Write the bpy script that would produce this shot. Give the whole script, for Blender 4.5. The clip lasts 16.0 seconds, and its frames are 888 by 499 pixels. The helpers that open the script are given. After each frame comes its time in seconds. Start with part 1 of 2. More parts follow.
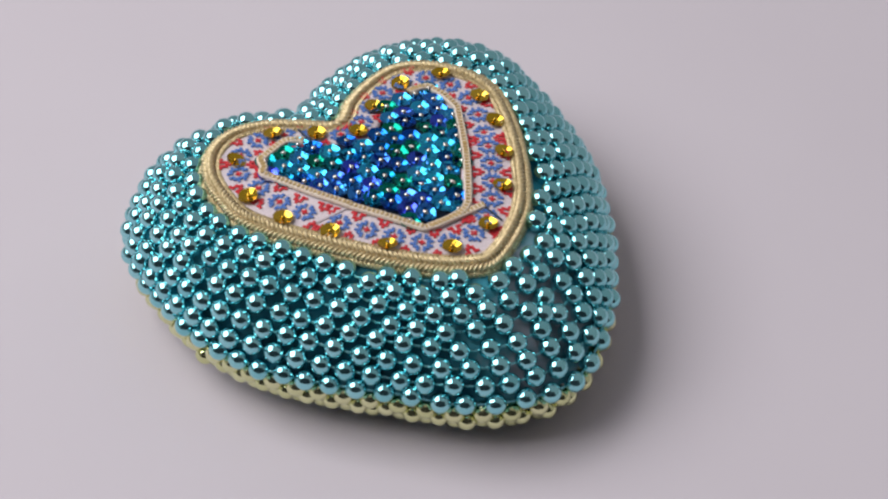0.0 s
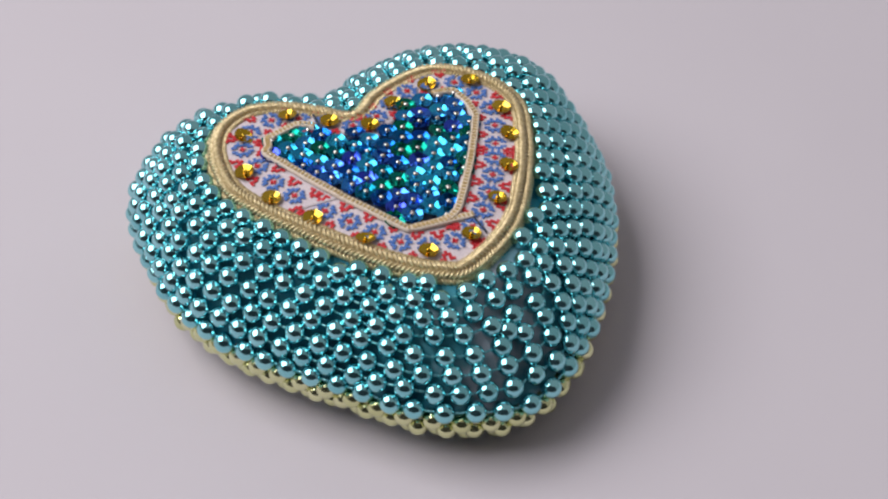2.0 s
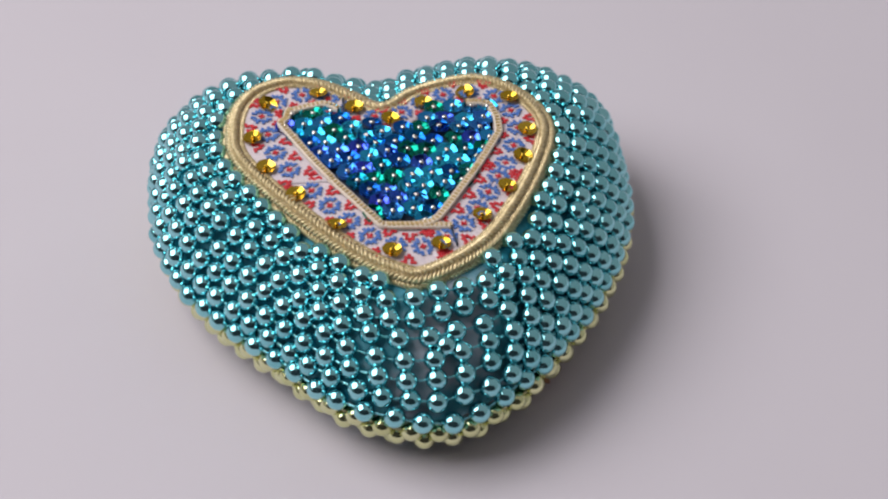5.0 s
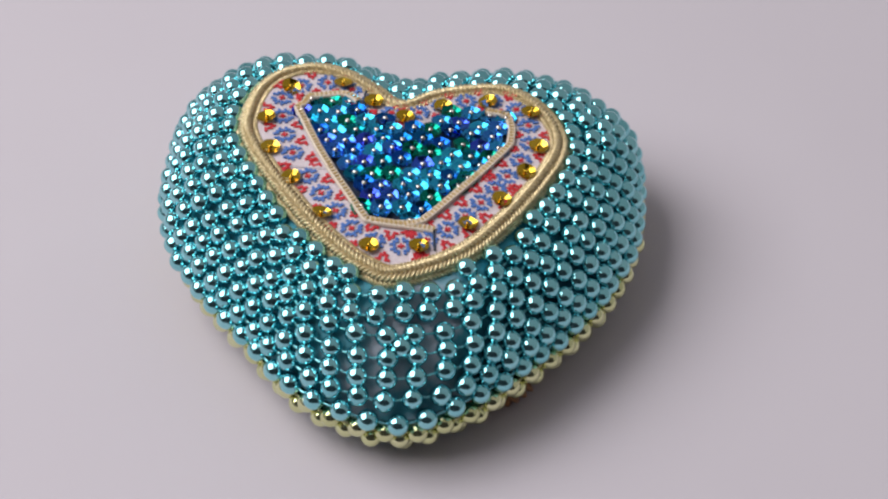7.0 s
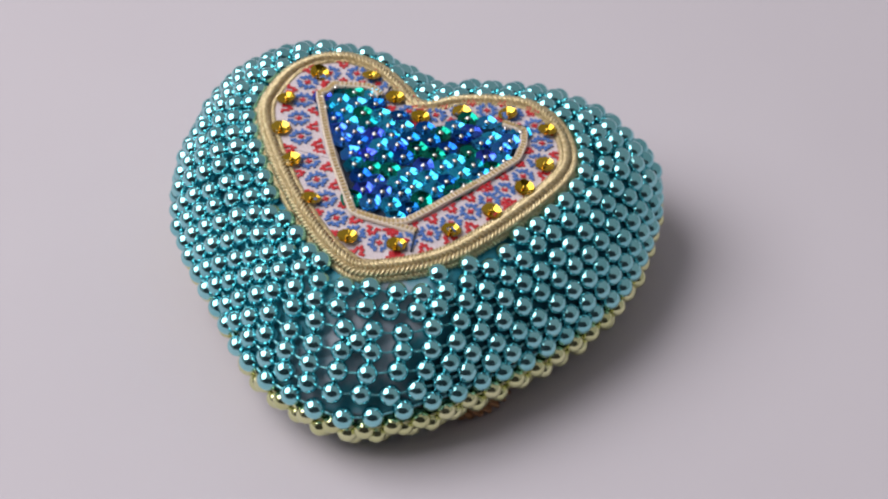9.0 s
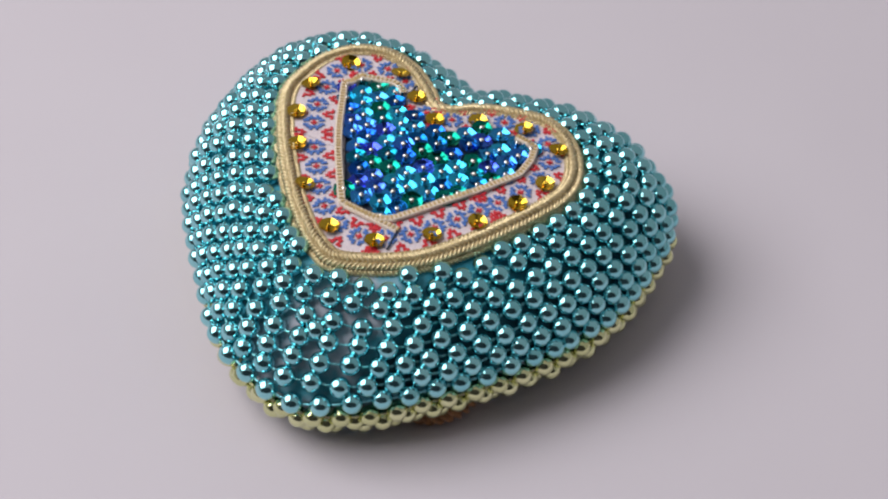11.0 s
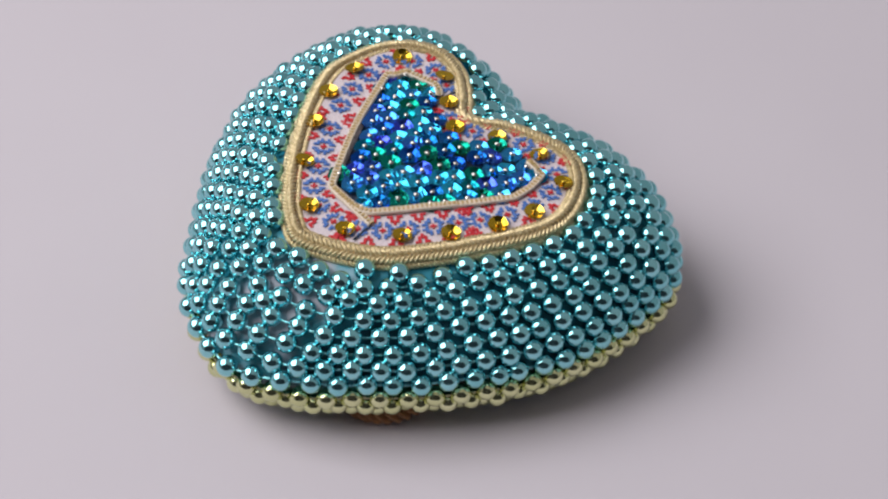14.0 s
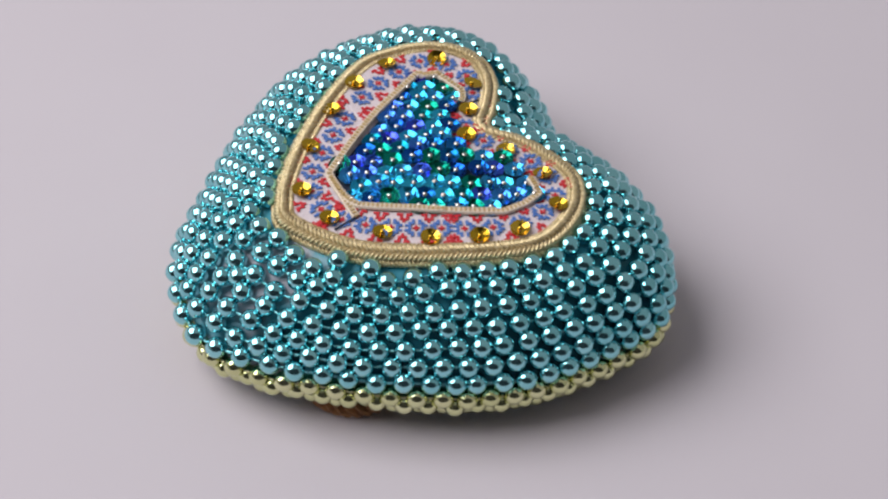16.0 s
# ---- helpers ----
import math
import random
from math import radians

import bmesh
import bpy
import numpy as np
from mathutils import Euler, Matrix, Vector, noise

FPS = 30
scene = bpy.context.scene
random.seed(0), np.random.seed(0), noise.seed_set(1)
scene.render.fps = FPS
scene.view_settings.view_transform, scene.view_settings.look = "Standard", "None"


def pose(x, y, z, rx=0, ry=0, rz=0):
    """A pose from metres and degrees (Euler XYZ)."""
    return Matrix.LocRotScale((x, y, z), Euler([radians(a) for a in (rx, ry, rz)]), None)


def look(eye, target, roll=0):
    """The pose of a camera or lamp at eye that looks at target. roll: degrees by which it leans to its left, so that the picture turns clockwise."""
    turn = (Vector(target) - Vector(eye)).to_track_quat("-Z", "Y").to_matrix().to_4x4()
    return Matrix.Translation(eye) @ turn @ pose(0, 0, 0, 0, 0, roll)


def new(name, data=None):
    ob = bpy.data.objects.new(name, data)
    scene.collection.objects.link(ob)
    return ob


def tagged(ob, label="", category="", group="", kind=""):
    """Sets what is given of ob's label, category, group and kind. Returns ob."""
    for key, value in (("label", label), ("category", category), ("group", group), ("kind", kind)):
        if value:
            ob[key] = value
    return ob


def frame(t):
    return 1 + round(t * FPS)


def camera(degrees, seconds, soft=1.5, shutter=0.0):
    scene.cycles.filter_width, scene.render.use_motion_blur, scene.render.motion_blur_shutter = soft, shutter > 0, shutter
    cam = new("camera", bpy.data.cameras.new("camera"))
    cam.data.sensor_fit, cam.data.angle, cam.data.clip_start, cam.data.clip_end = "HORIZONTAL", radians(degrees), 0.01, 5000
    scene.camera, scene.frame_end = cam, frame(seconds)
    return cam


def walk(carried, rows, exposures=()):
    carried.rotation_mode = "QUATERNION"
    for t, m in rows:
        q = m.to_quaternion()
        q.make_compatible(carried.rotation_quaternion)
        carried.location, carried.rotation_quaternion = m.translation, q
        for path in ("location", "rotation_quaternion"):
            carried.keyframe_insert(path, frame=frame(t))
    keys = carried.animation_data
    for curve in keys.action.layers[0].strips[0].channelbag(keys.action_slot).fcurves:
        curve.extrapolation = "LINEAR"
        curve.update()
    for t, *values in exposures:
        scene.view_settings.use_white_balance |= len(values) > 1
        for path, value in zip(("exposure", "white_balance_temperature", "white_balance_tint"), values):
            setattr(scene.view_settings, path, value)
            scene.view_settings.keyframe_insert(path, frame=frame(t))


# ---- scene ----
# One unit of the plan is U metres; the turntable's axis stands on the origin.
U = 0.48
FLOOR = -1.025
cam = camera(24.13, 16.0, soft=2.3)
EYE = Vector((0.0, -U, -FLOOR * U))
PITCH, YAW = 0.77987, 0.02402
WAY = Vector((math.sin(YAW) * math.cos(PITCH), math.cos(YAW) * math.cos(PITCH), -math.sin(PITCH)))
VIEW = look(EYE, EYE + WAY, 2.814)
walk(cam, [(0.0, VIEW), (16.0, VIEW)], exposures=[(0.0, 0.0), (16.0, 0.0)])


# ---------------------------------------------------------------- light
world = bpy.data.worlds.new("studio")
scene.world = world
world.use_nodes = True
bg = world.node_tree.nodes["Background"]
bg.inputs["Color"].default_value = (1.0, 0.96, 0.98, 1)
bg.inputs["Strength"].default_value = 0.31


def softbox(name, place, aim, size_x, size_y, watts, colour):
    data = bpy.data.lights.new(name, "AREA")
    data.shape, data.size, data.size_y = "RECTANGLE", size_x, size_y
    data.energy, data.color = watts, colour
    ob = new(name, data)
    ob.matrix_world = look(place, aim)
    return ob


softbox("key_softbox", (-1.50, 0.03, 1.92), (0.05, 0, 0), 2.0, 1.7, 65.0, (1.0, 0.965, 0.96))


# ---------------------------------------------------------------- materials
def material(name):
    m = bpy.data.materials.new(name)
    m.use_nodes = True
    nt = m.node_tree
    return m, nt, nt.nodes["Principled BSDF"]


def link(nt, a, b):
    nt.links.new(a, b)


def noise_node(nt, scale, detail=3.0, coords="Object"):
    tc = nt.nodes.new("ShaderNodeTexCoord")
    n = nt.nodes.new("ShaderNodeTexNoise")
    n.inputs["Scale"].default_value, n.inputs["Detail"].default_value = scale, detail
    link(nt, tc.outputs[coords], n.inputs["Vector"])
    return n


def ramp(nt, source, stops):
    r = nt.nodes.new("ShaderNodeValToRGB")
    el = r.color_ramp.elements
    while len(el) < len(stops):
        el.new(0.5)
    for e, (p, c) in zip(el, stops):
        e.position, e.color = p, (*c, 1)
    link(nt, source, r.inputs["Fac"])
    return r


def bump(nt, bsdf, source, strength, distance):
    b = nt.nodes.new("ShaderNodeBump")
    b.inputs["Strength"].default_value, b.inputs["Distance"].default_value = strength, distance
    link(nt, source, b.inputs["Height"])
    link(nt, b.outputs["Normal"], bsdf.inputs["Normal"])


def chrome(name, c1, c2, rough):
    """Mirror-plated plastic; the plating differs a little from bead to bead."""
    m, nt, b = material(name)
    info = nt.nodes.new("ShaderNodeObjectInfo")
    r = ramp(nt, info.outputs["Random"], [(0, c1), (1, c2)])
    link(nt, r.outputs["Color"], b.inputs["Base Color"])
    b.inputs["Metallic"].default_value = 1
    n = noise_node(nt, 900, 2)
    rr = ramp(nt, n.outputs["Fac"], [(0.35, (rough,) * 3), (0.8, (rough * 2.2,) * 3)])
    link(nt, rr.outputs["Color"], b.inputs["Roughness"])
    n2 = noise_node(nt, 420, 2)
    bump(nt, b, n2.outputs["Fac"], 0.22, 0.0005)
    return m


def cloth(name, c1, c2, scale, rough=0.8, strength=0.5, dist=0.0003, sheen=0.2):
    m, nt, b = material(name)
    n = noise_node(nt, scale, 4)
    r = ramp(nt, n.outputs["Fac"], [(0.3, c1), (0.7, c2)])
    link(nt, r.outputs["Color"], b.inputs["Base Color"])
    b.inputs["Roughness"].default_value = rough
    b.inputs["Sheen Weight"].default_value = sheen
    n2 = noise_node(nt, scale * 4, 2)
    bump(nt, b, n2.outputs["Fac"], strength, dist)
    return m


def shell_cloth():
    """Lilac-grey cloth shows in patches, most round the point; elsewhere the beads' teal bounce is painted in."""
    m, nt, b = material("shell_cloth")
    tc = nt.nodes.new("ShaderNodeTexCoord")
    near = nt.nodes.new("ShaderNodeVectorMath")
    near.operation = "DISTANCE"
    near.inputs[1].default_value = (0.0, -0.128 * U, 0.075 * U)
    link(nt, tc.outputs["Object"], near.inputs[0])
    reach = nt.nodes.new("ShaderNodeMapRange")
    reach.inputs["From Min"].default_value, reach.inputs["From Max"].default_value = 0.02 * U, 0.075 * U
    reach.inputs["To Min"].default_value, reach.inputs["To Max"].default_value = 0.34, -0.06
    link(nt, near.outputs["Value"], reach.inputs["Value"])
    n = noise_node(nt, 60, 4)
    add = nt.nodes.new("ShaderNodeMath")
    link(nt, n.outputs["Fac"], add.inputs[0])
    link(nt, reach.outputs["Result"], add.inputs[1])
    r = ramp(nt, add.outputs["Value"], [(0.45, (0.014, 0.22, 0.31)), (0.62, (0.06, 0.30, 0.38)), (0.80, (0.42, 0.43, 0.50))])
    link(nt, r.outputs["Color"], b.inputs["Base Color"])
    b.inputs["Roughness"].default_value = 0.6
    weave = noise_node(nt, 900, 2)
    bump(nt, b, weave.outputs["Fac"], 0.4, 0.0003)
    return m


M_TEAL = chrome("teal_plating", (0.25, 0.635, 0.695), (0.35, 0.735, 0.785), 0.06)
M_GOLD = chrome("pale_gold_plating", (0.66, 0.69, 0.36), (0.76, 0.78, 0.46), 0.07)
M_SILVER = chrome("steel_pin", (0.60, 0.58, 0.56), (0.75, 0.72, 0.70), 0.12)
M_SHELL = shell_cloth()
M_STRING = chrome("teal_string", (0.16, 0.55, 0.62), (0.26, 0.65, 0.72), 0.22)
M_GOLDSTRING = chrome("gold_string", (0.60, 0.55, 0.30), (0.70, 0.65, 0.38), 0.22)
M_FLOOR = cloth("paper", (0.541, 0.506, 0.557), (0.556, 0.521, 0.572), 9, 0.75, 0.05, 0.0002, 0)
M_CORD = cloth("gold_cord", (0.44, 0.34, 0.16), (0.80, 0.67, 0.41), 900, 0.32, 0.35, 0.0002)
bsdf = M_CORD.node_tree.nodes["Principled BSDF"]
bsdf.inputs["Metallic"].default_value = 0.45
M_TAPE = cloth("woven_tape", (0.58, 0.51, 0.55), (0.72, 0.64, 0.68), 1500, 0.6)
M_RED = cloth("red_thread", (0.50, 0.012, 0.025), (0.64, 0.035, 0.05), 1500, 0.6, 0.5, 0.0003, 0.0)
M_BLUE = cloth("blue_thread", (0.05, 0.14, 0.44), (0.11, 0.23, 0.58), 1500, 0.6, 0.5, 0.0003, 0.0)
M_TRIM = cloth("beige_edging", (0.68, 0.58, 0.46), (0.80, 0.71, 0.60), 1500, 0.6)
M_STITCH = cloth("gold_thread", (0.40, 0.27, 0.10), (0.55, 0.40, 0.18), 900, 0.5)
M_ROPE = cloth("brown_rope", (0.17, 0.068, 0.018), (0.36, 0.16, 0.045), 500, 0.7)
M_BACK = cloth("dark_cloth", (0.004, 0.012, 0.04), (0.01, 0.03, 0.07), 700, 0.6)


def sequin_material(name, stops, rough, drift=0.0):
    """Plated foil in fixed hues; drift lets neighbours share a hue."""
    m, nt, b = material(name)
    info = nt.nodes.new("ShaderNodeObjectInfo")
    source = info.outputs["Random"]
    if drift:
        n = nt.nodes.new("ShaderNodeTexNoise")
        n.inputs["Scale"].default_value = 55
        tc = nt.nodes.new("ShaderNodeTexCoord")
        link(nt, tc.outputs["Object"], n.inputs["Vector"])
        mix = nt.nodes.new("ShaderNodeMix")
        mix.inputs[0].default_value = drift
        link(nt, source, mix.inputs[2])
        link(nt, n.outputs["Fac"], mix.inputs[3])
        source = mix.outputs[0]
    r = ramp(nt, source, stops)
    link(nt, r.outputs["Color"], b.inputs["Base Color"])
    b.inputs["Metallic"].default_value = 1
    b.inputs["Roughness"].default_value = rough
    n = noise_node(nt, 350, 2)
    bump(nt, b, n.outputs["Fac"], 0.15, 0.0005)
    return m


# iridescence, which shifts with the angle, is painted in as fixed hues
M_SEQUIN = sequin_material("iridescent_foil", [(0, (0.003, 0.14, 0.08)), (0.22, (0.006, 0.26, 0.20)), (0.42, (0.008, 0.07, 0.40)), (0.58, (0.04, 0.50, 0.76)), (0.76, (0.05, 0.07, 0.66)), (1, (0.04, 0.64, 0.70))], 0.18, 0.2)
M_GOLDSEQ = sequin_material("yellow_foil", [(0, (0.56, 0.36, 0.03)), (1, (0.70, 0.47, 0.06))], 0.13)


# ---------------------------------------------------------------- mesh helpers
def part(name, bm, mat, parent=None, label="", smooth=True):
    me = bpy.data.meshes.new(name)
    bm.to_mesh(me)
    bm.free()
    me.materials.append(mat)
    for p in me.polygons:
        p.use_smooth = smooth
    ob = new(name, me)
    if parent is not None:
        ob.parent = parent
    return tagged(ob, label) if label else ob


def place(x, y, z):
    """A point of the plan in metres."""
    return Vector((x * U, y * U, (z - FLOOR) * U))


def closed_curve(points, n):
    """n evenly spaced points on a smooth closed curve through the control points."""
    p = [Vector(a).to_2d() for a in points]
    k, dense = len(p), []
    for i in range(k):
        a, b, c, d = p[i - 1], p[i], p[(i + 1) % k], p[(i + 2) % k]
        for j in range(40):
            t = j / 40
            dense.append(0.5 * ((2 * b) + (c - a) * t + (2 * a - 5 * b + 4 * c - d) * t * t + (3 * b - a - 3 * c + d) * t ** 3))
    return even(dense, n, True)


def even(pts, n, closed):
    loop = pts + [pts[0]] if closed else pts
    run = [0.0]
    for a, b in zip(loop, loop[1:]):
        run.append(run[-1] + (b - a).length)
    out, j = [], 0
    for i in range(n):
        s = run[-1] * i / (n if closed else n - 1)
        while j < len(loop) - 2 and run[j + 1] < s:
            j += 1
        f = (s - run[j]) / max(run[j + 1] - run[j], 1e-9)
        out.append(loop[j].lerp(loop[j + 1], min(max(f, 0), 1)))
    return out


def length(pts, closed=True):
    loop = pts + [pts[0]] if closed else pts
    return sum((b - a).length for a, b in zip(loop, loop[1:]))


def tube(bm, path, radius, sides=8, closed=True, up=Vector((0, 0, 1))):
    n, rings = len(path), []
    for i, p in enumerate(path):
        a = path[i - 1] if closed or i else p
        b = path[(i + 1) % n] if closed or i < n - 1 else p
        d = (b - a).normalized()
        side = d.cross(up)
        side = side.normalized() if side.length > 1e-6 else Vector((1, 0, 0))
        v = side.cross(d)
        rings.append([bm.verts.new(p + radius * (math.cos(2 * math.pi * k / sides) * side + math.sin(2 * math.pi * k / sides) * v)) for k in range(sides)])
    for i in range(n if closed else n - 1):
        r, q = rings[i], rings[(i + 1) % n]
        for k in range(sides):
            bm.faces.new((r[k], r[(k + 1) % sides], q[(k + 1) % sides], q[k]))
    if not closed:
        bm.faces.new(rings[0][::-1])
        bm.faces.new(rings[-1])


# ---------------------------------------------------------------- plan of the heart
RIM = [(-0.007, -0.1670), (0.042, -0.146), (0.087, -0.103), (0.1235, -0.056), (0.147, -0.008), (0.155, 0.0415), (0.1515, 0.0925), (0.120, 0.124),
       (0.077, 0.138), (0.032, 0.134), (0.002, 0.125), (-0.028, 0.135), (-0.072, 0.142), (-0.120, 0.134), (-0.154, 0.102), (-0.164, 0.050),
       (-0.162, 0.003), (-0.143, -0.044), (-0.1037, -0.0965), (-0.061, -0.1437)]
CORD = [(-0.006, -0.093), (0.036, -0.073), (0.064, -0.043), (0.087, -0.007), (0.101, 0.026), (0.099, 0.052), (0.084, 0.077), (0.061, 0.091),
        (0.034, 0.089), (0.011, 0.081), (-0.008, 0.069), (-0.024, 0.084), (-0.044, 0.100), (-0.068, 0.107), (-0.091, 0.100), (-0.107, 0.081),
        (-0.114, 0.054), (-0.113, 0.031), (-0.098, -0.001), (-0.074, -0.038), (-0.050, -0.067), (-0.028, -0.086)]
Z_RIM, Z_TOP = -0.9765, -0.9248
HUB = Vector((-0.006, -0.005))


def polar(curve):
    """Distance of a closed curve from the hub, by direction."""
    pts = sorted((math.atan2(p.y - HUB.y, p.x - HUB.x), (p - HUB).length) for p in curve)
    ang, rad = np.array([a for a, _ in pts]), np.array([r for _, r in pts])
    return lambda a: float(np.interp((a + math.pi) % (2 * math.pi) - math.pi, ang, rad, period=2 * math.pi))


rim_round, cord_at = polar(closed_curve(RIM, 720)), polar(closed_curve(CORD, 720))


def tip(a):
    """1 at the heart's point, 0 away from it."""
    d = (math.degrees(a) - 272 + 180) % 360 - 180
    return math.exp(-(d / 15) ** 2)


def rim_at(a):
    """The rim draws in a little at the point."""
    return rim_round(a) - 0.0035 * tip(a)


def rim_z(a):
    """and dips there."""
    return Z_RIM - 0.0035 * tip(a)


def bulge(a):
    """The side is a flat slope in front and rounder at the back lobes."""
    f = max(0.0, min(1.0, (math.sin(a) + 0.35 * max(0.0, -math.cos(a)) - 0.05) / 0.5))
    return 1.45 + 0.50 * f * f * (3 - 2 * f) - 0.17 * tip(a)


def shell_point(a, f):
    """f runs from 0 at the rim to 1 at the cord, along the bulging side."""
    w = f * math.pi / 2
    b = bulge(a)
    out, high = max(math.cos(w), 0) ** (2 / b), math.sin(w) ** (2 / b)
    r = cord_at(a) + (rim_at(a) - cord_at(a)) * out
    return Vector((HUB.x + r * math.cos(a), HUB.y + r * math.sin(a), rim_z(a) + (Z_TOP - rim_z(a)) * high))


def top_z(x, y):
    """The slightly domed and sagging cover inside the cord."""
    return -0.9200 - 0.004 * max(0.0, min(1.0, (-y - 0.02) / 0.06)) + 0.004 * math.exp(-((x + 0.006) ** 2 + (y - 0.03) ** 2) / 0.0016)


heart = tagged(new("heart_box"), "heart-shaped box covered in teal and gold plated beads", "box")

# shell under the beads
bm = bmesh.new()
N, K = 160, 14
rings = []
for k in range(-3, K + 1):
    ring = []
    for i in range(N):
        a = 2 * math.pi * i / N
        if k < 0:
            q = HUB + (Vector((math.cos(a), math.sin(a)))) * (rim_at(a) - 0.006 * (-k) - 0.004)
            ring.append(bm.verts.new(place(q.x, q.y, rim_z(a) - 0.009 * (-k))))
        else:
            p = shell_point(a, k / K)
            q = HUB + (p.to_2d() - HUB) * 0.965
            ring.append(bm.verts.new(place(q.x, q.y, p.z - 0.0045)))
    rings.append(ring)
for r, q in zip(rings, rings[1:]):
    for i in range(N):
        bm.faces.new((r[i], r[(i + 1) % N], q[(i + 1) % N], q[i]))
bm.faces.new(rings[0][::-1])
bm.faces.new(rings[-1])
part("shell", bm, M_SHELL, heart, "lilac-grey cloth shell, teal bead bounce painted in")

# ---------------------------------------------------------------- beads in rows
BEAD = 0.0071
bm = bmesh.new()
bmesh.ops.create_uvsphere(bm, u_segments=22, v_segments=14, radius=BEAD * U)
first = part("teal_bead", bm, M_TEAL, heart)
bm = bmesh.new()
bmesh.ops.create_uvsphere(bm, u_segments=22, v_segments=14, radius=BEAD * U * 0.97)
first_gold = part("gold_bead", bm, M_GOLD, heart)
rng = random.Random(4)


def bead(mesh, name, p):
    ob = new(name, mesh)
    ob.parent = heart
    ob.matrix_basis = pose(*place(*p), rng.uniform(0, 360), rng.uniform(0, 360), 0)
    return ob


def lobe(a):
    """0 on the front flanks, 1 round the lobes."""
    return max(0.0, min(1.0, (math.sin(a) + 0.75) / 0.40))


def row_at(k):
    """Row k above the rim; the rows share out the side between the rim and the cord."""
    pts = []
    for i in range(360):
        a = 2 * math.pi * i / 360
        line = [shell_point(a, j / 80) for j in range(81)]
        line = [p for p in line if (p.to_2d() - HUB).length > cord_at(a) + 0.0072] or line[:2]
        run = [0.0]
        for p, q in zip(line, line[1:]):
            run.append(run[-1] + (q - p).length)
        dist = run[-1] * k / (ROWS - 1 - 0.9 * tip(a) - lobe(a))
        if dist > run[-1] + 0.0015:
            pts.append(None)
            continue
        j = 0
        while j < len(line) - 2 and run[j + 1] < dist:
            j += 1
        pts.append(line[j].lerp(line[j + 1], (dist - run[j]) / max(run[j + 1] - run[j], 1e-9)))
    return pts


def gap_at(i, gap):
    """Beads sit closer round the lobes than on the front slopes."""
    return gap * (1 - 0.14 * lobe(math.radians(i)))


def strung(pts, anchor, stop_a, stop_b, gap, phase):
    """Beads strung along a row from the direction anchor both ways, until the directions stop_a and stop_b."""
    out = []
    for step, stop in ((1, stop_b), (-1, stop_a)):
        need, i, s = phase if step > 0 else gap - phase, anchor, 0.0
        while i != stop:
            p, q = pts[i % 360], pts[(i + step) % 360]
            if p is not None and q is not None:
                d = (q - p).length
                while s + d >= need:
                    out.append((i % 360, p.lerp(q, (need - s) / d)))
                    need += gap_at(i, gap)
                s += d
            i += step
    return out


def round_the_tip(chosen, pts, gap):
    """Spaces a row's beads evenly where it bends round the point."""
    before = [c for c in chosen if c[0] <= 246]
    after = [c for c in chosen if c[0] >= 298]
    path = [before[-1][1]] + [p for p in pts[before[-1][0] + 1:after[0][0] + 1] if p is not None] + [after[0][1]]
    n = max(2, round(length(path, False) / gap))
    spaced = even(path, n + 1, False)[1:-1]
    return before + [(247 + 50 * i // n, p) for i, p in enumerate(spaced)] + after


ROWS, BEAD_GAP = 8, 0.0176
TIP, CLEFT, SIDE_L, SIDE_R = 271, 88, 223, 320
rows = [(row_at(k), k, first.data, "teal_bead") for k in range(ROWS)]
for k in range(3):
    pts = []
    for i in range(360):
        a = 2 * math.pi * i / 360
        r = rim_at(a) - (0.0012, 0.0042, 0.0120)[k] + 0.0026 * math.cos(a) - 0.001 * max(0.0, -math.sin(a)) ** 8
        pts.append(Vector((HUB.x + r * math.cos(a), HUB.y + r * math.sin(a), rim_z(a) - (0.0122, 0.0210, 0.0290)[k])))
    rows.append((pts, k + 1, first_gold.data, "gold_bead"))
taken, strands = [], []
for pts, k, mesh, name in rows:
    gap = BEAD_GAP
    phase = gap * (0.5 * (k % 2) + 0.08 + rng.uniform(-0.035, 0.035))
    chosen = strung(pts, SIDE_L, CLEFT, TIP, gap, phase) + strung(pts, SIDE_R, TIP, CLEFT + 360, gap, phase)
    chosen.sort(key=lambda c: c[0])
    chosen = round_the_tip(chosen, pts, gap)
    filled = []
    for (i, p), (j, q) in zip(chosen, chosen[1:] + chosen[:1]):
        filled.append((i, p))
        if 1.5 * gap < (p - q).length < 2.4 * gap:
            filled.append((i, (p + q) / 2))
    kept = []
    for _, p in filled:
        if (p.to_2d() - HUB).length < cord_at(math.atan2(p.y - HUB.y, p.x - HUB.x)) + 0.0058:
            continue
        p = p + Vector((rng.gauss(0, 0.0005), rng.gauss(0, 0.0005), rng.gauss(0, 0.0005)))
        if any((p - q).length < (0.0103 if name == "teal_bead" else 0.0085) for q in taken):
            continue
        kept.append(len(taken))
        taken.append(p)
    strands.append((kept, mesh, name, k))
spare = []


def fill(apart):
    """Single beads close what gaps the rows leave."""
    for j in range(40, -1, -1):
        for i in range(0, 360):
            a = math.radians(i)
            p = shell_point(a, j / 40)
            if (p.to_2d() - HUB).length >= cord_at(a) + 0.0068 and all((p - q).length > apart for q in taken):
                spare.append(len(taken))
                taken.append(p)


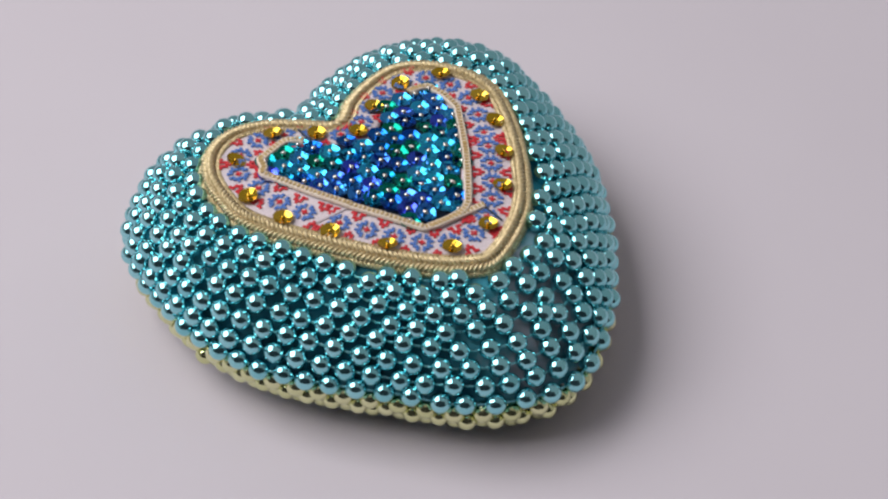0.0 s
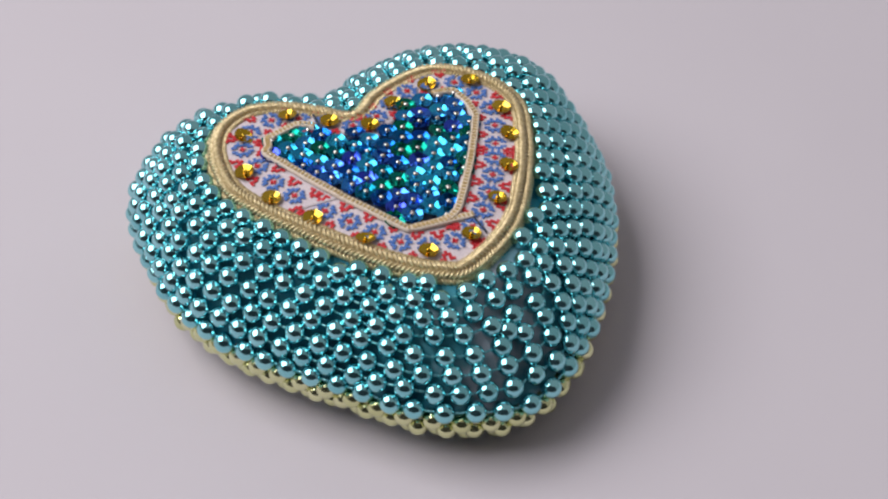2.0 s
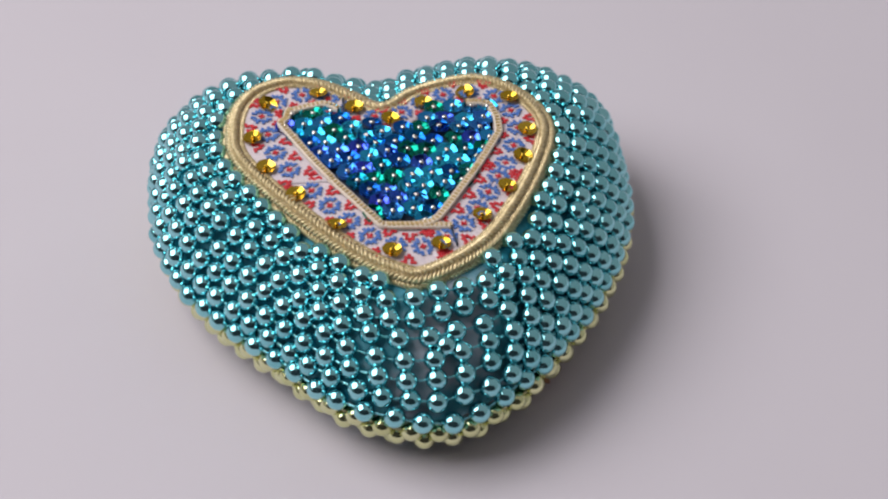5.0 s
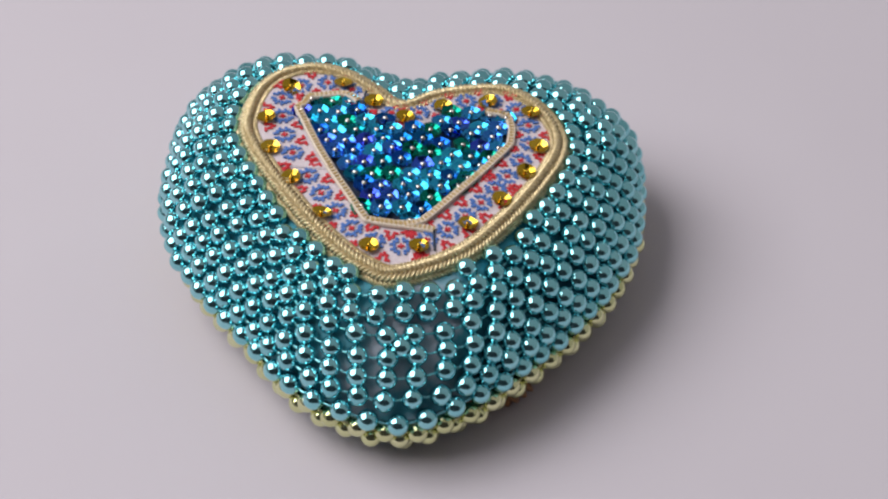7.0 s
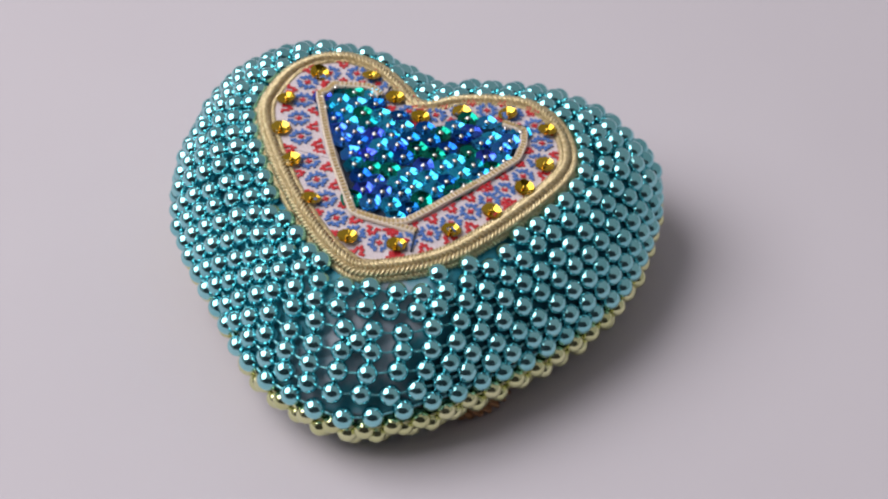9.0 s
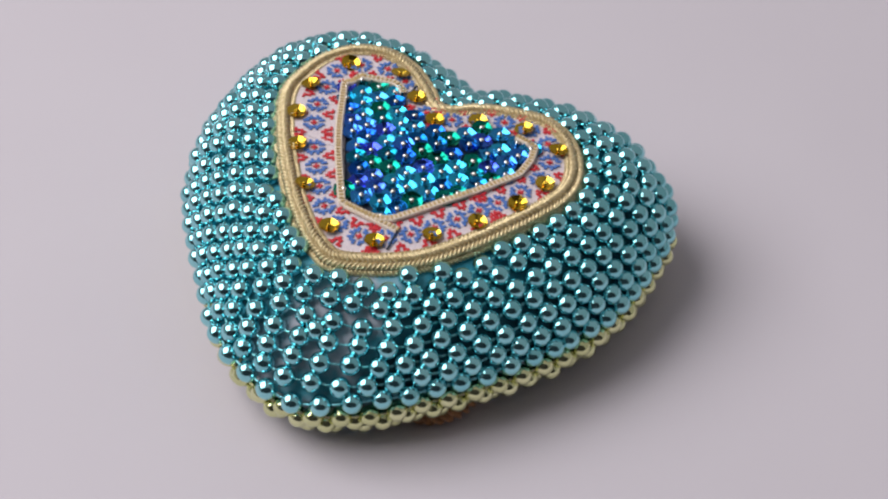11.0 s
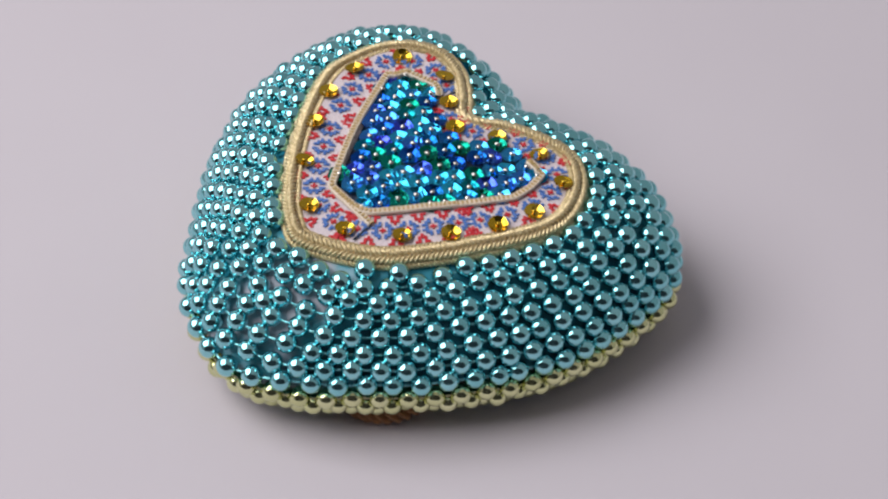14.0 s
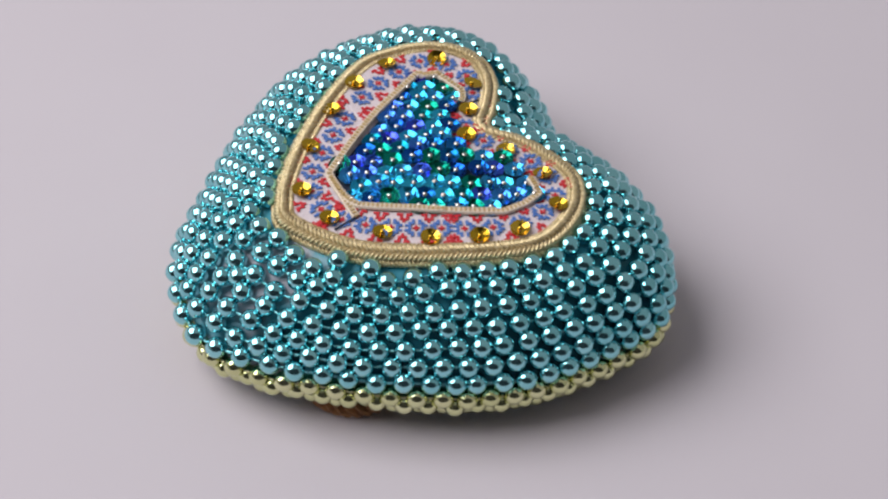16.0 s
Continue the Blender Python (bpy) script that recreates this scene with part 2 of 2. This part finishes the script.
fill(0.0109)
for kept, mesh, name, k in strands + [(spare, first.data, "teal_bead", -1)]:
    for n in kept:
        bead(mesh, name, taken[n])
    if k < 0:
        continue
    # the link string shows between neighbours; it breaks where beads are missing
    runs = [[]]
    for n in kept:
        if runs[-1] and (taken[n] - runs[-1][-1]).length > 0.028:
            runs.append([])
        runs[-1].append(taken[n])
    for run in runs:
        if len(run) > 1:
            string = bmesh.new()
            line = []
            for p, q in zip(run, run[1:]):
                line += [place(*p), place(*((p + q) / 2 + Vector((0, 0, -0.0006))))]
            tube(string, line + [place(*run[-1])], 0.0008 * U, 5, False)
            part("string", string, M_STRING if name == "teal_bead" else M_GOLDSTRING, heart, "thin plated link string")
for ob in (first, first_gold):
    bpy.data.objects.remove(ob)

# ---------------------------------------------------------------- cover
FIELD = [(-0.076, 0.056), (-0.071, 0.059), (-0.069, 0.067), (-0.046, 0.071), (-0.039, 0.067), (-0.033, 0.059), (-0.022, 0.050), (-0.015, 0.043), (-0.003, 0.037),
         (0.011, 0.046), (0.025, 0.056), (0.038, 0.060), (0.062, 0.056), (0.064, 0.042), (0.062, 0.027), (0.035, -0.010), (0.008, -0.043), (0.002, -0.046),
         (-0.026, -0.044), (-0.046, -0.007), (-0.061, 0.024)]


def straight_curve(points, n):
    """n evenly spaced points on the straight-sided closed outline."""
    return even([Vector(a).to_2d() for a in points], n, True)


CC = closed_curve(CORD, 720)


def inset_of(curve, d):
    n, out = len(curve), []
    for i, p in enumerate(curve):
        t = (curve[(i + 5) % n] - curve[i - 5]).normalized()
        out.append(p + Vector((-t.y, t.x)) * d)
    return out


field_at, tape_out_at = polar(straight_curve(FIELD, 720)), polar(inset_of(CC, 0.0065))


def on_cover(x, y, lift=0.0):
    return place(x, y, top_z(x, y) + lift)


def ray_point(deg, f):
    """A point of the tape band: f = 0 at the sequin field, 1 at the cord."""
    a = math.radians(deg)
    r = field_at(a) * (1 - f) + tape_out_at(a) * f
    return HUB + r * Vector((math.cos(a), math.sin(a)))


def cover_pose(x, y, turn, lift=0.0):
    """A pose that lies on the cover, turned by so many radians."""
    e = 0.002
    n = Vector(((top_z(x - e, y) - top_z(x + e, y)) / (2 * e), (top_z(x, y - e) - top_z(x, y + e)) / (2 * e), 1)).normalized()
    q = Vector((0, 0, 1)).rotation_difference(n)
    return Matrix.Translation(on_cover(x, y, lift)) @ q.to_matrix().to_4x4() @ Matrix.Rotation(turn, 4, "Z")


def twin(mesh, name, m, parent=heart):
    ob = new(name, mesh)
    ob.parent = parent
    ob.matrix_basis = m
    return ob


# dark cloth under the sequins, and the padded cover under the tape
bm = bmesh.new()
rings = []
for f in (0.25, 0.5, 0.75, 1.06):
    rings.append([bm.verts.new(on_cover(*(HUB + (math.cos(math.radians(d)) * Vector((1, 0)) + math.sin(math.radians(d)) * Vector((0, 1))) * field_at(math.radians(d)) * f), -0.0012)) for d in range(0, 360, 3)])
for r, q in zip(rings, rings[1:]):
    for i in range(120):
        bm.faces.new((r[i], r[(i + 1) % 120], q[(i + 1) % 120], q[i]))
bm.faces.new(rings[0])
part("sequin_cloth", bm, M_BACK, heart, "dark blue backing cloth")
bm = bmesh.new()
rings = []
for f in (-0.06, 0.3, 0.7, 1.15):
    rings.append([bm.verts.new(on_cover(*ray_point(d, f), -0.0018)) for d in range(0, 360, 3)])
for r, q in zip(rings, rings[1:]):
    for i in range(120):
        bm.faces.new((r[i], r[(i + 1) % 120], q[(i + 1) % 120], q[i]))
part("padding", bm, M_TAPE, heart)

# lengths of woven tape, each lapped over the next and folded at the ends
LENGTHS = [(172, 284, 0.0004), (276, 362, 0.0010), (352, 412, 0.0003), (404, 452, 0.0009), (446, 498, 0.0004), (490, 536, 0.0010)]
CELL = 0.0021
BARE = (50, 113)  # round the cleft the sequins lap over the tape


def motif(name, rows, mat, cell=CELL):
    bm = bmesh.new()
    h = len(rows)
    for j, row in enumerate(rows):
        for i, c in enumerate(row):
            if c != ".":
                x, y = (i - (len(row) - 1) / 2) * cell * U, ((h - 1) / 2 - j) * cell * U
                top = [bm.verts.new((x + sx * cell * U * 0.46, y + sy * cell * U * 0.40, 0.00018)) for sx, sy in ((-1, -1), (1, -1), (1, 1), (-1, 1))]
                low = [bm.verts.new((x + sx * cell * U * 0.5, y + sy * cell * U * 0.5, -0.0001)) for sx, sy in ((-1, -1), (1, -1), (1, 1), (-1, 1))]
                bm.faces.new(top)
                for k in range(4):
                    bm.faces.new((low[k], low[(k + 1) % 4], top[(k + 1) % 4], top[k]))
    bmesh.ops.remove_doubles(bm, verts=bm.verts[:], dist=1e-6)
    return part(name, bm, mat, heart, smooth=False)


flower = motif("blue_motif", ("..#.#..", ".##.##.", "##...##", ".#...#.", "##...##", ".##.##.", "..#.#.."), M_BLUE)
heart_red = motif("red_motif", (".#.", "###", ".#."), M_RED, 0.0015)
triple = motif("red_motif", ("##.##", ".#.#.", ".###.", "..#.."), M_RED, 0.0020)
protos = [flower, heart_red, triple]

def edging(path):
    """The tape's selvedge: a flat pale ribbon between two fine rolls, with a ladder of gold stitches."""
    path = even(path, max(8, round(length(path, False) / (0.0015 * U))) + 1, False)
    stations = []
    for i, p in enumerate(path):
        d = (path[min(i + 1, len(path) - 1)] - path[max(i - 1, 0)]).normalized()
        stations.append((p, d, d.cross(Vector((0, 0, 1))).normalized()))
    ribbon, ladder = bmesh.new(), bmesh.new()
    prev = None
    for p, d, across in stations:
        ring = [ribbon.verts.new(p + across * w * U + Vector((0, 0, z * U))) for w, z in
                ((-0.0025, -0.0016), (-0.0025, 0.0004), (-0.0018, 0.0010), (-0.0011, 0.0004), (0.0011, 0.0004), (0.0018, 0.0010), (0.0025, 0.0004), (0.0025, -0.0016))]
        if prev:
            for k in range(7):
                ribbon.faces.new((prev[k], ring[k], ring[k + 1], prev[k + 1]))
        prev = ring
    for p, d, across in stations[1::2]:
        top = [ladder.verts.new(p + across * w * 0.0015 * U + d * e * 0.00062 * U + Vector((0, 0, 0.00125 * U))) for w, e in ((-1, -1), (1, -1), (1, 1), (-1, 1))]
        low = [ladder.verts.new(v.co - Vector((0, 0, 0.0012 * U))) for v in top]
        ladder.faces.new(top)
        for k in range(4):
            ladder.faces.new((low[k], low[(k + 1) % 4], top[(k + 1) % 4], top[k]))
    strip = part("edging", ribbon, M_TRIM, heart, "pale beige selvedge of the tape")
    part("stitching", ladder, M_STITCH, strip, "row of small gold stitches", smooth=False)


# the long side's edging runs on across the tip, to its folded end
edging([on_cover(-0.024 + 0.040 * i / 12, -0.0475 - 0.0055 * i / 12, 0.0034) for i in range(13)])
for lo, hi, lift in LENGTHS:
    n = (hi - lo) // 2
    bm = bmesh.new()
    grid = [[bm.verts.new(on_cover(*ray_point(lo + (hi - lo) * i / n, f), lift + (0.0006 * math.sin(f * math.pi)))) for f in (-0.02, 0.15, 0.4, 0.65, 0.85, 1.08)] for i in range(n + 1)]
    for r, q in zip(grid, grid[1:]):
        for k in range(5):
            bm.faces.new((r[k], q[k], q[k + 1], r[k + 1]))
    strip = part("tape", bm, M_TAPE, heart, "white tape woven with red and blue motifs")
    sol = strip.modifiers.new("thickness", "SOLIDIFY")
    sol.thickness, sol.offset = 0.0003, 1
    bound = [on_cover(*ray_point(lo + (hi - lo) * i / 60, 0.09), lift + 0.0030) for i in range(61) if not BARE[0] < (lo + (hi - lo) * i / 60) % 360 < BARE[1]]
    if len(bound) > 4:
        edging(bound)
    # motifs at even steps along the middle of the tape
    line = [ray_point(lo + 4 + (hi - lo - 8) * i / 80, 0.53) for i in range(81)]
    count = max(2, round(length(line, False) / 0.0176))
    spots = even(line, count * 2 + 1, False)
    for i in range(0, count * 2 + 1):
        p, d = spots[i], spots[min(i + 1, count * 2)] - spots[max(i - 1, 0)]
        turn = math.atan2(d.y, d.x)
        across = Vector((-d.y, d.x)).normalized()
        if i % 2:
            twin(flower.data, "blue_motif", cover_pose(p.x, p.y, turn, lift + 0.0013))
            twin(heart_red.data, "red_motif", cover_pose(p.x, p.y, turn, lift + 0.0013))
        else:
            for s in (1, -1):
                q = p + across * s * 0.0088
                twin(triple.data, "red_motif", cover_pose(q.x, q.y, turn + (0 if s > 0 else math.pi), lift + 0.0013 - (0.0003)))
# dark folded ends of the tape
folds = [[ray_point(deg + skew * i / 10, f0 + (f1 - f0) * i / 10) for i in range(11)] for deg, f0, f1, skew in ((113, 0.02, 0.75, -5), (57, 0.0, 0.45, 16))]
folds.append([Vector((0.0160 + 0.001 * i / 10, -0.053 - 0.017 * i / 10)) for i in range(11)])
for fold in folds:
    bm = bmesh.new()
    tube(bm, [on_cover(p.x, p.y, 0.0026) for p in fold], 0.0008 * U, 6, False)
    part("seam", bm, M_BACK, heart, "dark folded tape end")
for ob in protos:
    bpy.data.objects.remove(ob)


def cord(bm, path, radius, lobes, pitch, hand, sides=24):
    """One closed twisted cord: a lobed section that turns along the path."""
    n = len(path)
    turns = max(1, round(length(path) / pitch))
    rings = []
    for i, p in enumerate(path):
        d = (path[(i + 1) % n] - path[i - 1]).normalized()
        side = d.cross(Vector((0, 0, 1))).normalized()
        v = side.cross(d)
        ring = []
        for k in range(sides):
            a = 2 * math.pi * k / sides
            lay = abs(math.cos(lobes * (a + hand * 2 * math.pi * turns * i / n) / 2))
            r = radius * (0.42 + 0.64 * lay ** 0.8)
            ring.append(bm.verts.new(p + r * (math.cos(a) * side + math.sin(a) * v)))
        rings.append(ring)
    for i in range(n):
        r, q = rings[i], rings[(i + 1) % n]
        for k in range(sides):
            bm.faces.new((r[k], r[(k + 1) % sides], q[(k + 1) % sides], q[k]))


def laid(inset, lift, n):
    c = inset_of(closed_curve(CORD, n), inset)
    return [on_cover(p.x, p.y, lift) for p in c]


for inset, rad, hand, lift in ((-0.0008, 0.0024, 1, -0.0046), (0.0012, 0.0027, -1, -0.0006), (0.0052, 0.0028, 1, 0.0016), (0.0094, 0.0021, -1, 0.0006)):
    bm = bmesh.new()
    cord(bm, laid(inset, lift, 2400), rad * U, 3, rad * 3.4 * U, hand)
    part("cord", bm, M_CORD, heart, "twisted beige gold cord")


# ---------------------------------------------------------------- sequins
def cup(r_out, r_in, hole, rise, sides, petal):
    """A cupped sequin with facets and a hole."""
    bm = bmesh.new()
    rings = []
    for r, z in ((r_out, rise), (r_out * 0.97, rise * 0.97), (r_in, 0.0), (hole, 0.0)):
        ring = []
        for k in range(sides * 2):
            rr = r * (petal if k % 2 and r > r_in else 1.0)
            a = math.pi * k / sides
            ring.append(bm.verts.new((rr * math.cos(a) * U, rr * math.sin(a) * U, z * U)))
        rings.append(ring)
    n = sides * 2
    for j, (r, q) in enumerate(zip(rings, rings[1:])):
        for k in range(n):
            bm.faces.new((r[k], r[(k + 1) % n], q[(k + 1) % n], q[k]))
    return bm


def pin(r):
    bm = bmesh.new()
    bmesh.ops.create_uvsphere(bm, u_segments=12, v_segments=8, radius=r * U)
    return bm


blue = part("blue_sequin", cup(0.0075, 0.0042, 0.0011, 0.0017, 6, 0.93), M_SEQUIN, heart, smooth=False)
gold = part("gold_sequin", cup(0.0068, 0.0034, 0.0010, 0.0019, 6, 0.96), M_GOLDSEQ, heart, smooth=False)
head = part("pin_head", pin(0.0019), M_SILVER, heart)
gold_head = part("pin_head", pin(0.0015), M_GOLDSEQ, heart)

rng = random.Random(11)
STEP = 0.0126
for j in range(-6, 10):
    for i in range(-8, 9):
        x = HUB.x + (i + 0.5 * (j % 2)) * STEP + rng.gauss(0, 0.0009)
        y = 0.004 + j * STEP * 0.80 + rng.gauss(0, 0.0009)
        a = math.atan2(y - HUB.y, x - HUB.x)
        if math.hypot(x - HUB.x, y - HUB.y) > field_at(a) - (-0.001 if BARE[0] < math.degrees(a) < BARE[1] else -0.0008):
            continue
        lean = 0.24 * noise.noise(Vector((x * 38, y * 38, 3))), 0.24 * noise.noise(Vector((x * 38, y * 38, 8)))
        tilt = Matrix.Rotation(0.08 + lean[0] + rng.gauss(0, 0.04), 4, "X") @ Matrix.Rotation(lean[1] + rng.gauss(0, 0.04), 4, "Y")
        lift = 0.0012 + rng.uniform(0, 0.0004) + (0.0018 if BARE[0] < math.degrees(a) < BARE[1] else 0)
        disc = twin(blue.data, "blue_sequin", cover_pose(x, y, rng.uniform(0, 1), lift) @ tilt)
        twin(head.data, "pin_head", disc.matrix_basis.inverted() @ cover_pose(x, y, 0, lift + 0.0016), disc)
        tagged(disc, "iridescent blue-green cupped sequin")
GOLD_AT = [(-0.084, 0.0783), (0.0588, -0.0251), (0.0376, -0.0476), (0.0069, -0.0679), (-0.0247, -0.0688), (-0.0558, -0.0428), (-0.0775, -0.0121),
           (-0.0931, 0.0163), (-0.0978, 0.046), (-0.0487, 0.0836), (-0.0271, 0.0648), (-0.0056, 0.0477), (0.0197, 0.0619), (0.0501, 0.07),
           (0.0786, 0.0609), (0.0835, 0.027), (0.0749, 0.0017)]
for x, y in GOLD_AT:
    tilt = Matrix.Rotation(rng.gauss(0, 0.12), 4, "X") @ Matrix.Rotation(rng.gauss(0, 0.12), 4, "Y")
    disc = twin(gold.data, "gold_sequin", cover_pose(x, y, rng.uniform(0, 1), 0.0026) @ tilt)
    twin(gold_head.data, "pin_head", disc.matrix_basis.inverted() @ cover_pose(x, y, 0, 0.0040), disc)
    tagged(disc, "yellow gold cupped sequin")
for ob in (blue, gold, head, gold_head):
    bpy.data.objects.remove(ob)

# ---------------------------------------------------------------- rope foot and base
bm = bmesh.new()
path = [Vector(((0.0545 + 0.0265 * math.cos(2 * math.pi * i / 300)) * U, (-0.0795 + 0.0265 * math.sin(2 * math.pi * i / 300)) * U, 0.0100 * U)) for i in range(300)]
cord(bm, path, 0.0095 * U, 6, 0.034 * U, 1, 42)
part("rope", bm, M_ROPE, heart, "brown twisted rope loop under the box")
bm = bmesh.new()
rings = []
for f, z in ((0.40, 0.0), (0.46, 0.004), (0.46, 0.031)):
    rings.append([bm.verts.new(((HUB.x + rim_at(math.radians(d)) * f * math.cos(math.radians(d))) * U, (HUB.y + 0.02 + rim_at(math.radians(d)) * f * math.sin(math.radians(d))) * U, z * U)) for d in range(0, 360, 4)])
for r, q in zip(rings, rings[1:]):
    for i in range(90):
        bm.faces.new((r[i], r[(i + 1) % 90], q[(i + 1) % 90], q[i]))
bm.faces.new(rings[0][::-1])
bm.faces.new(rings[-1])
part("base", bm, M_BACK, heart, "dark cloth base")

# ---------------------------------------------------------------- surface
bm = bmesh.new()
bmesh.ops.create_grid(bm, x_segments=8, y_segments=8, size=6)
tagged(part("floor", bm, M_FLOOR, None), "plain pale lilac-grey paper surface", "floor", kind="structure")

# an added dark wall, unseen behind the camera, gives bead reflections dark cores
bm = bmesh.new()
bmesh.ops.create_cube(bm, size=1)
for v in bm.verts:
    v.co = Vector((v.co.x * 6, v.co.y * 0.1 - 2.3, v.co.z * 3.6 + 1.8))
tagged(part("unseen_dark_wall", bm, cloth("dark_wall", (0.025, 0.026, 0.03), (0.04, 0.04, 0.045), 5, 0.9), None, smooth=False), "unseen dark grey wall added to darken the bead reflections", "wall", kind="structure")


def motions():
    walk(heart, [(t, pose(0, 0, 0, 0, 0, 41.69 - 6.018 * t)) for t in range(17)])


motions()
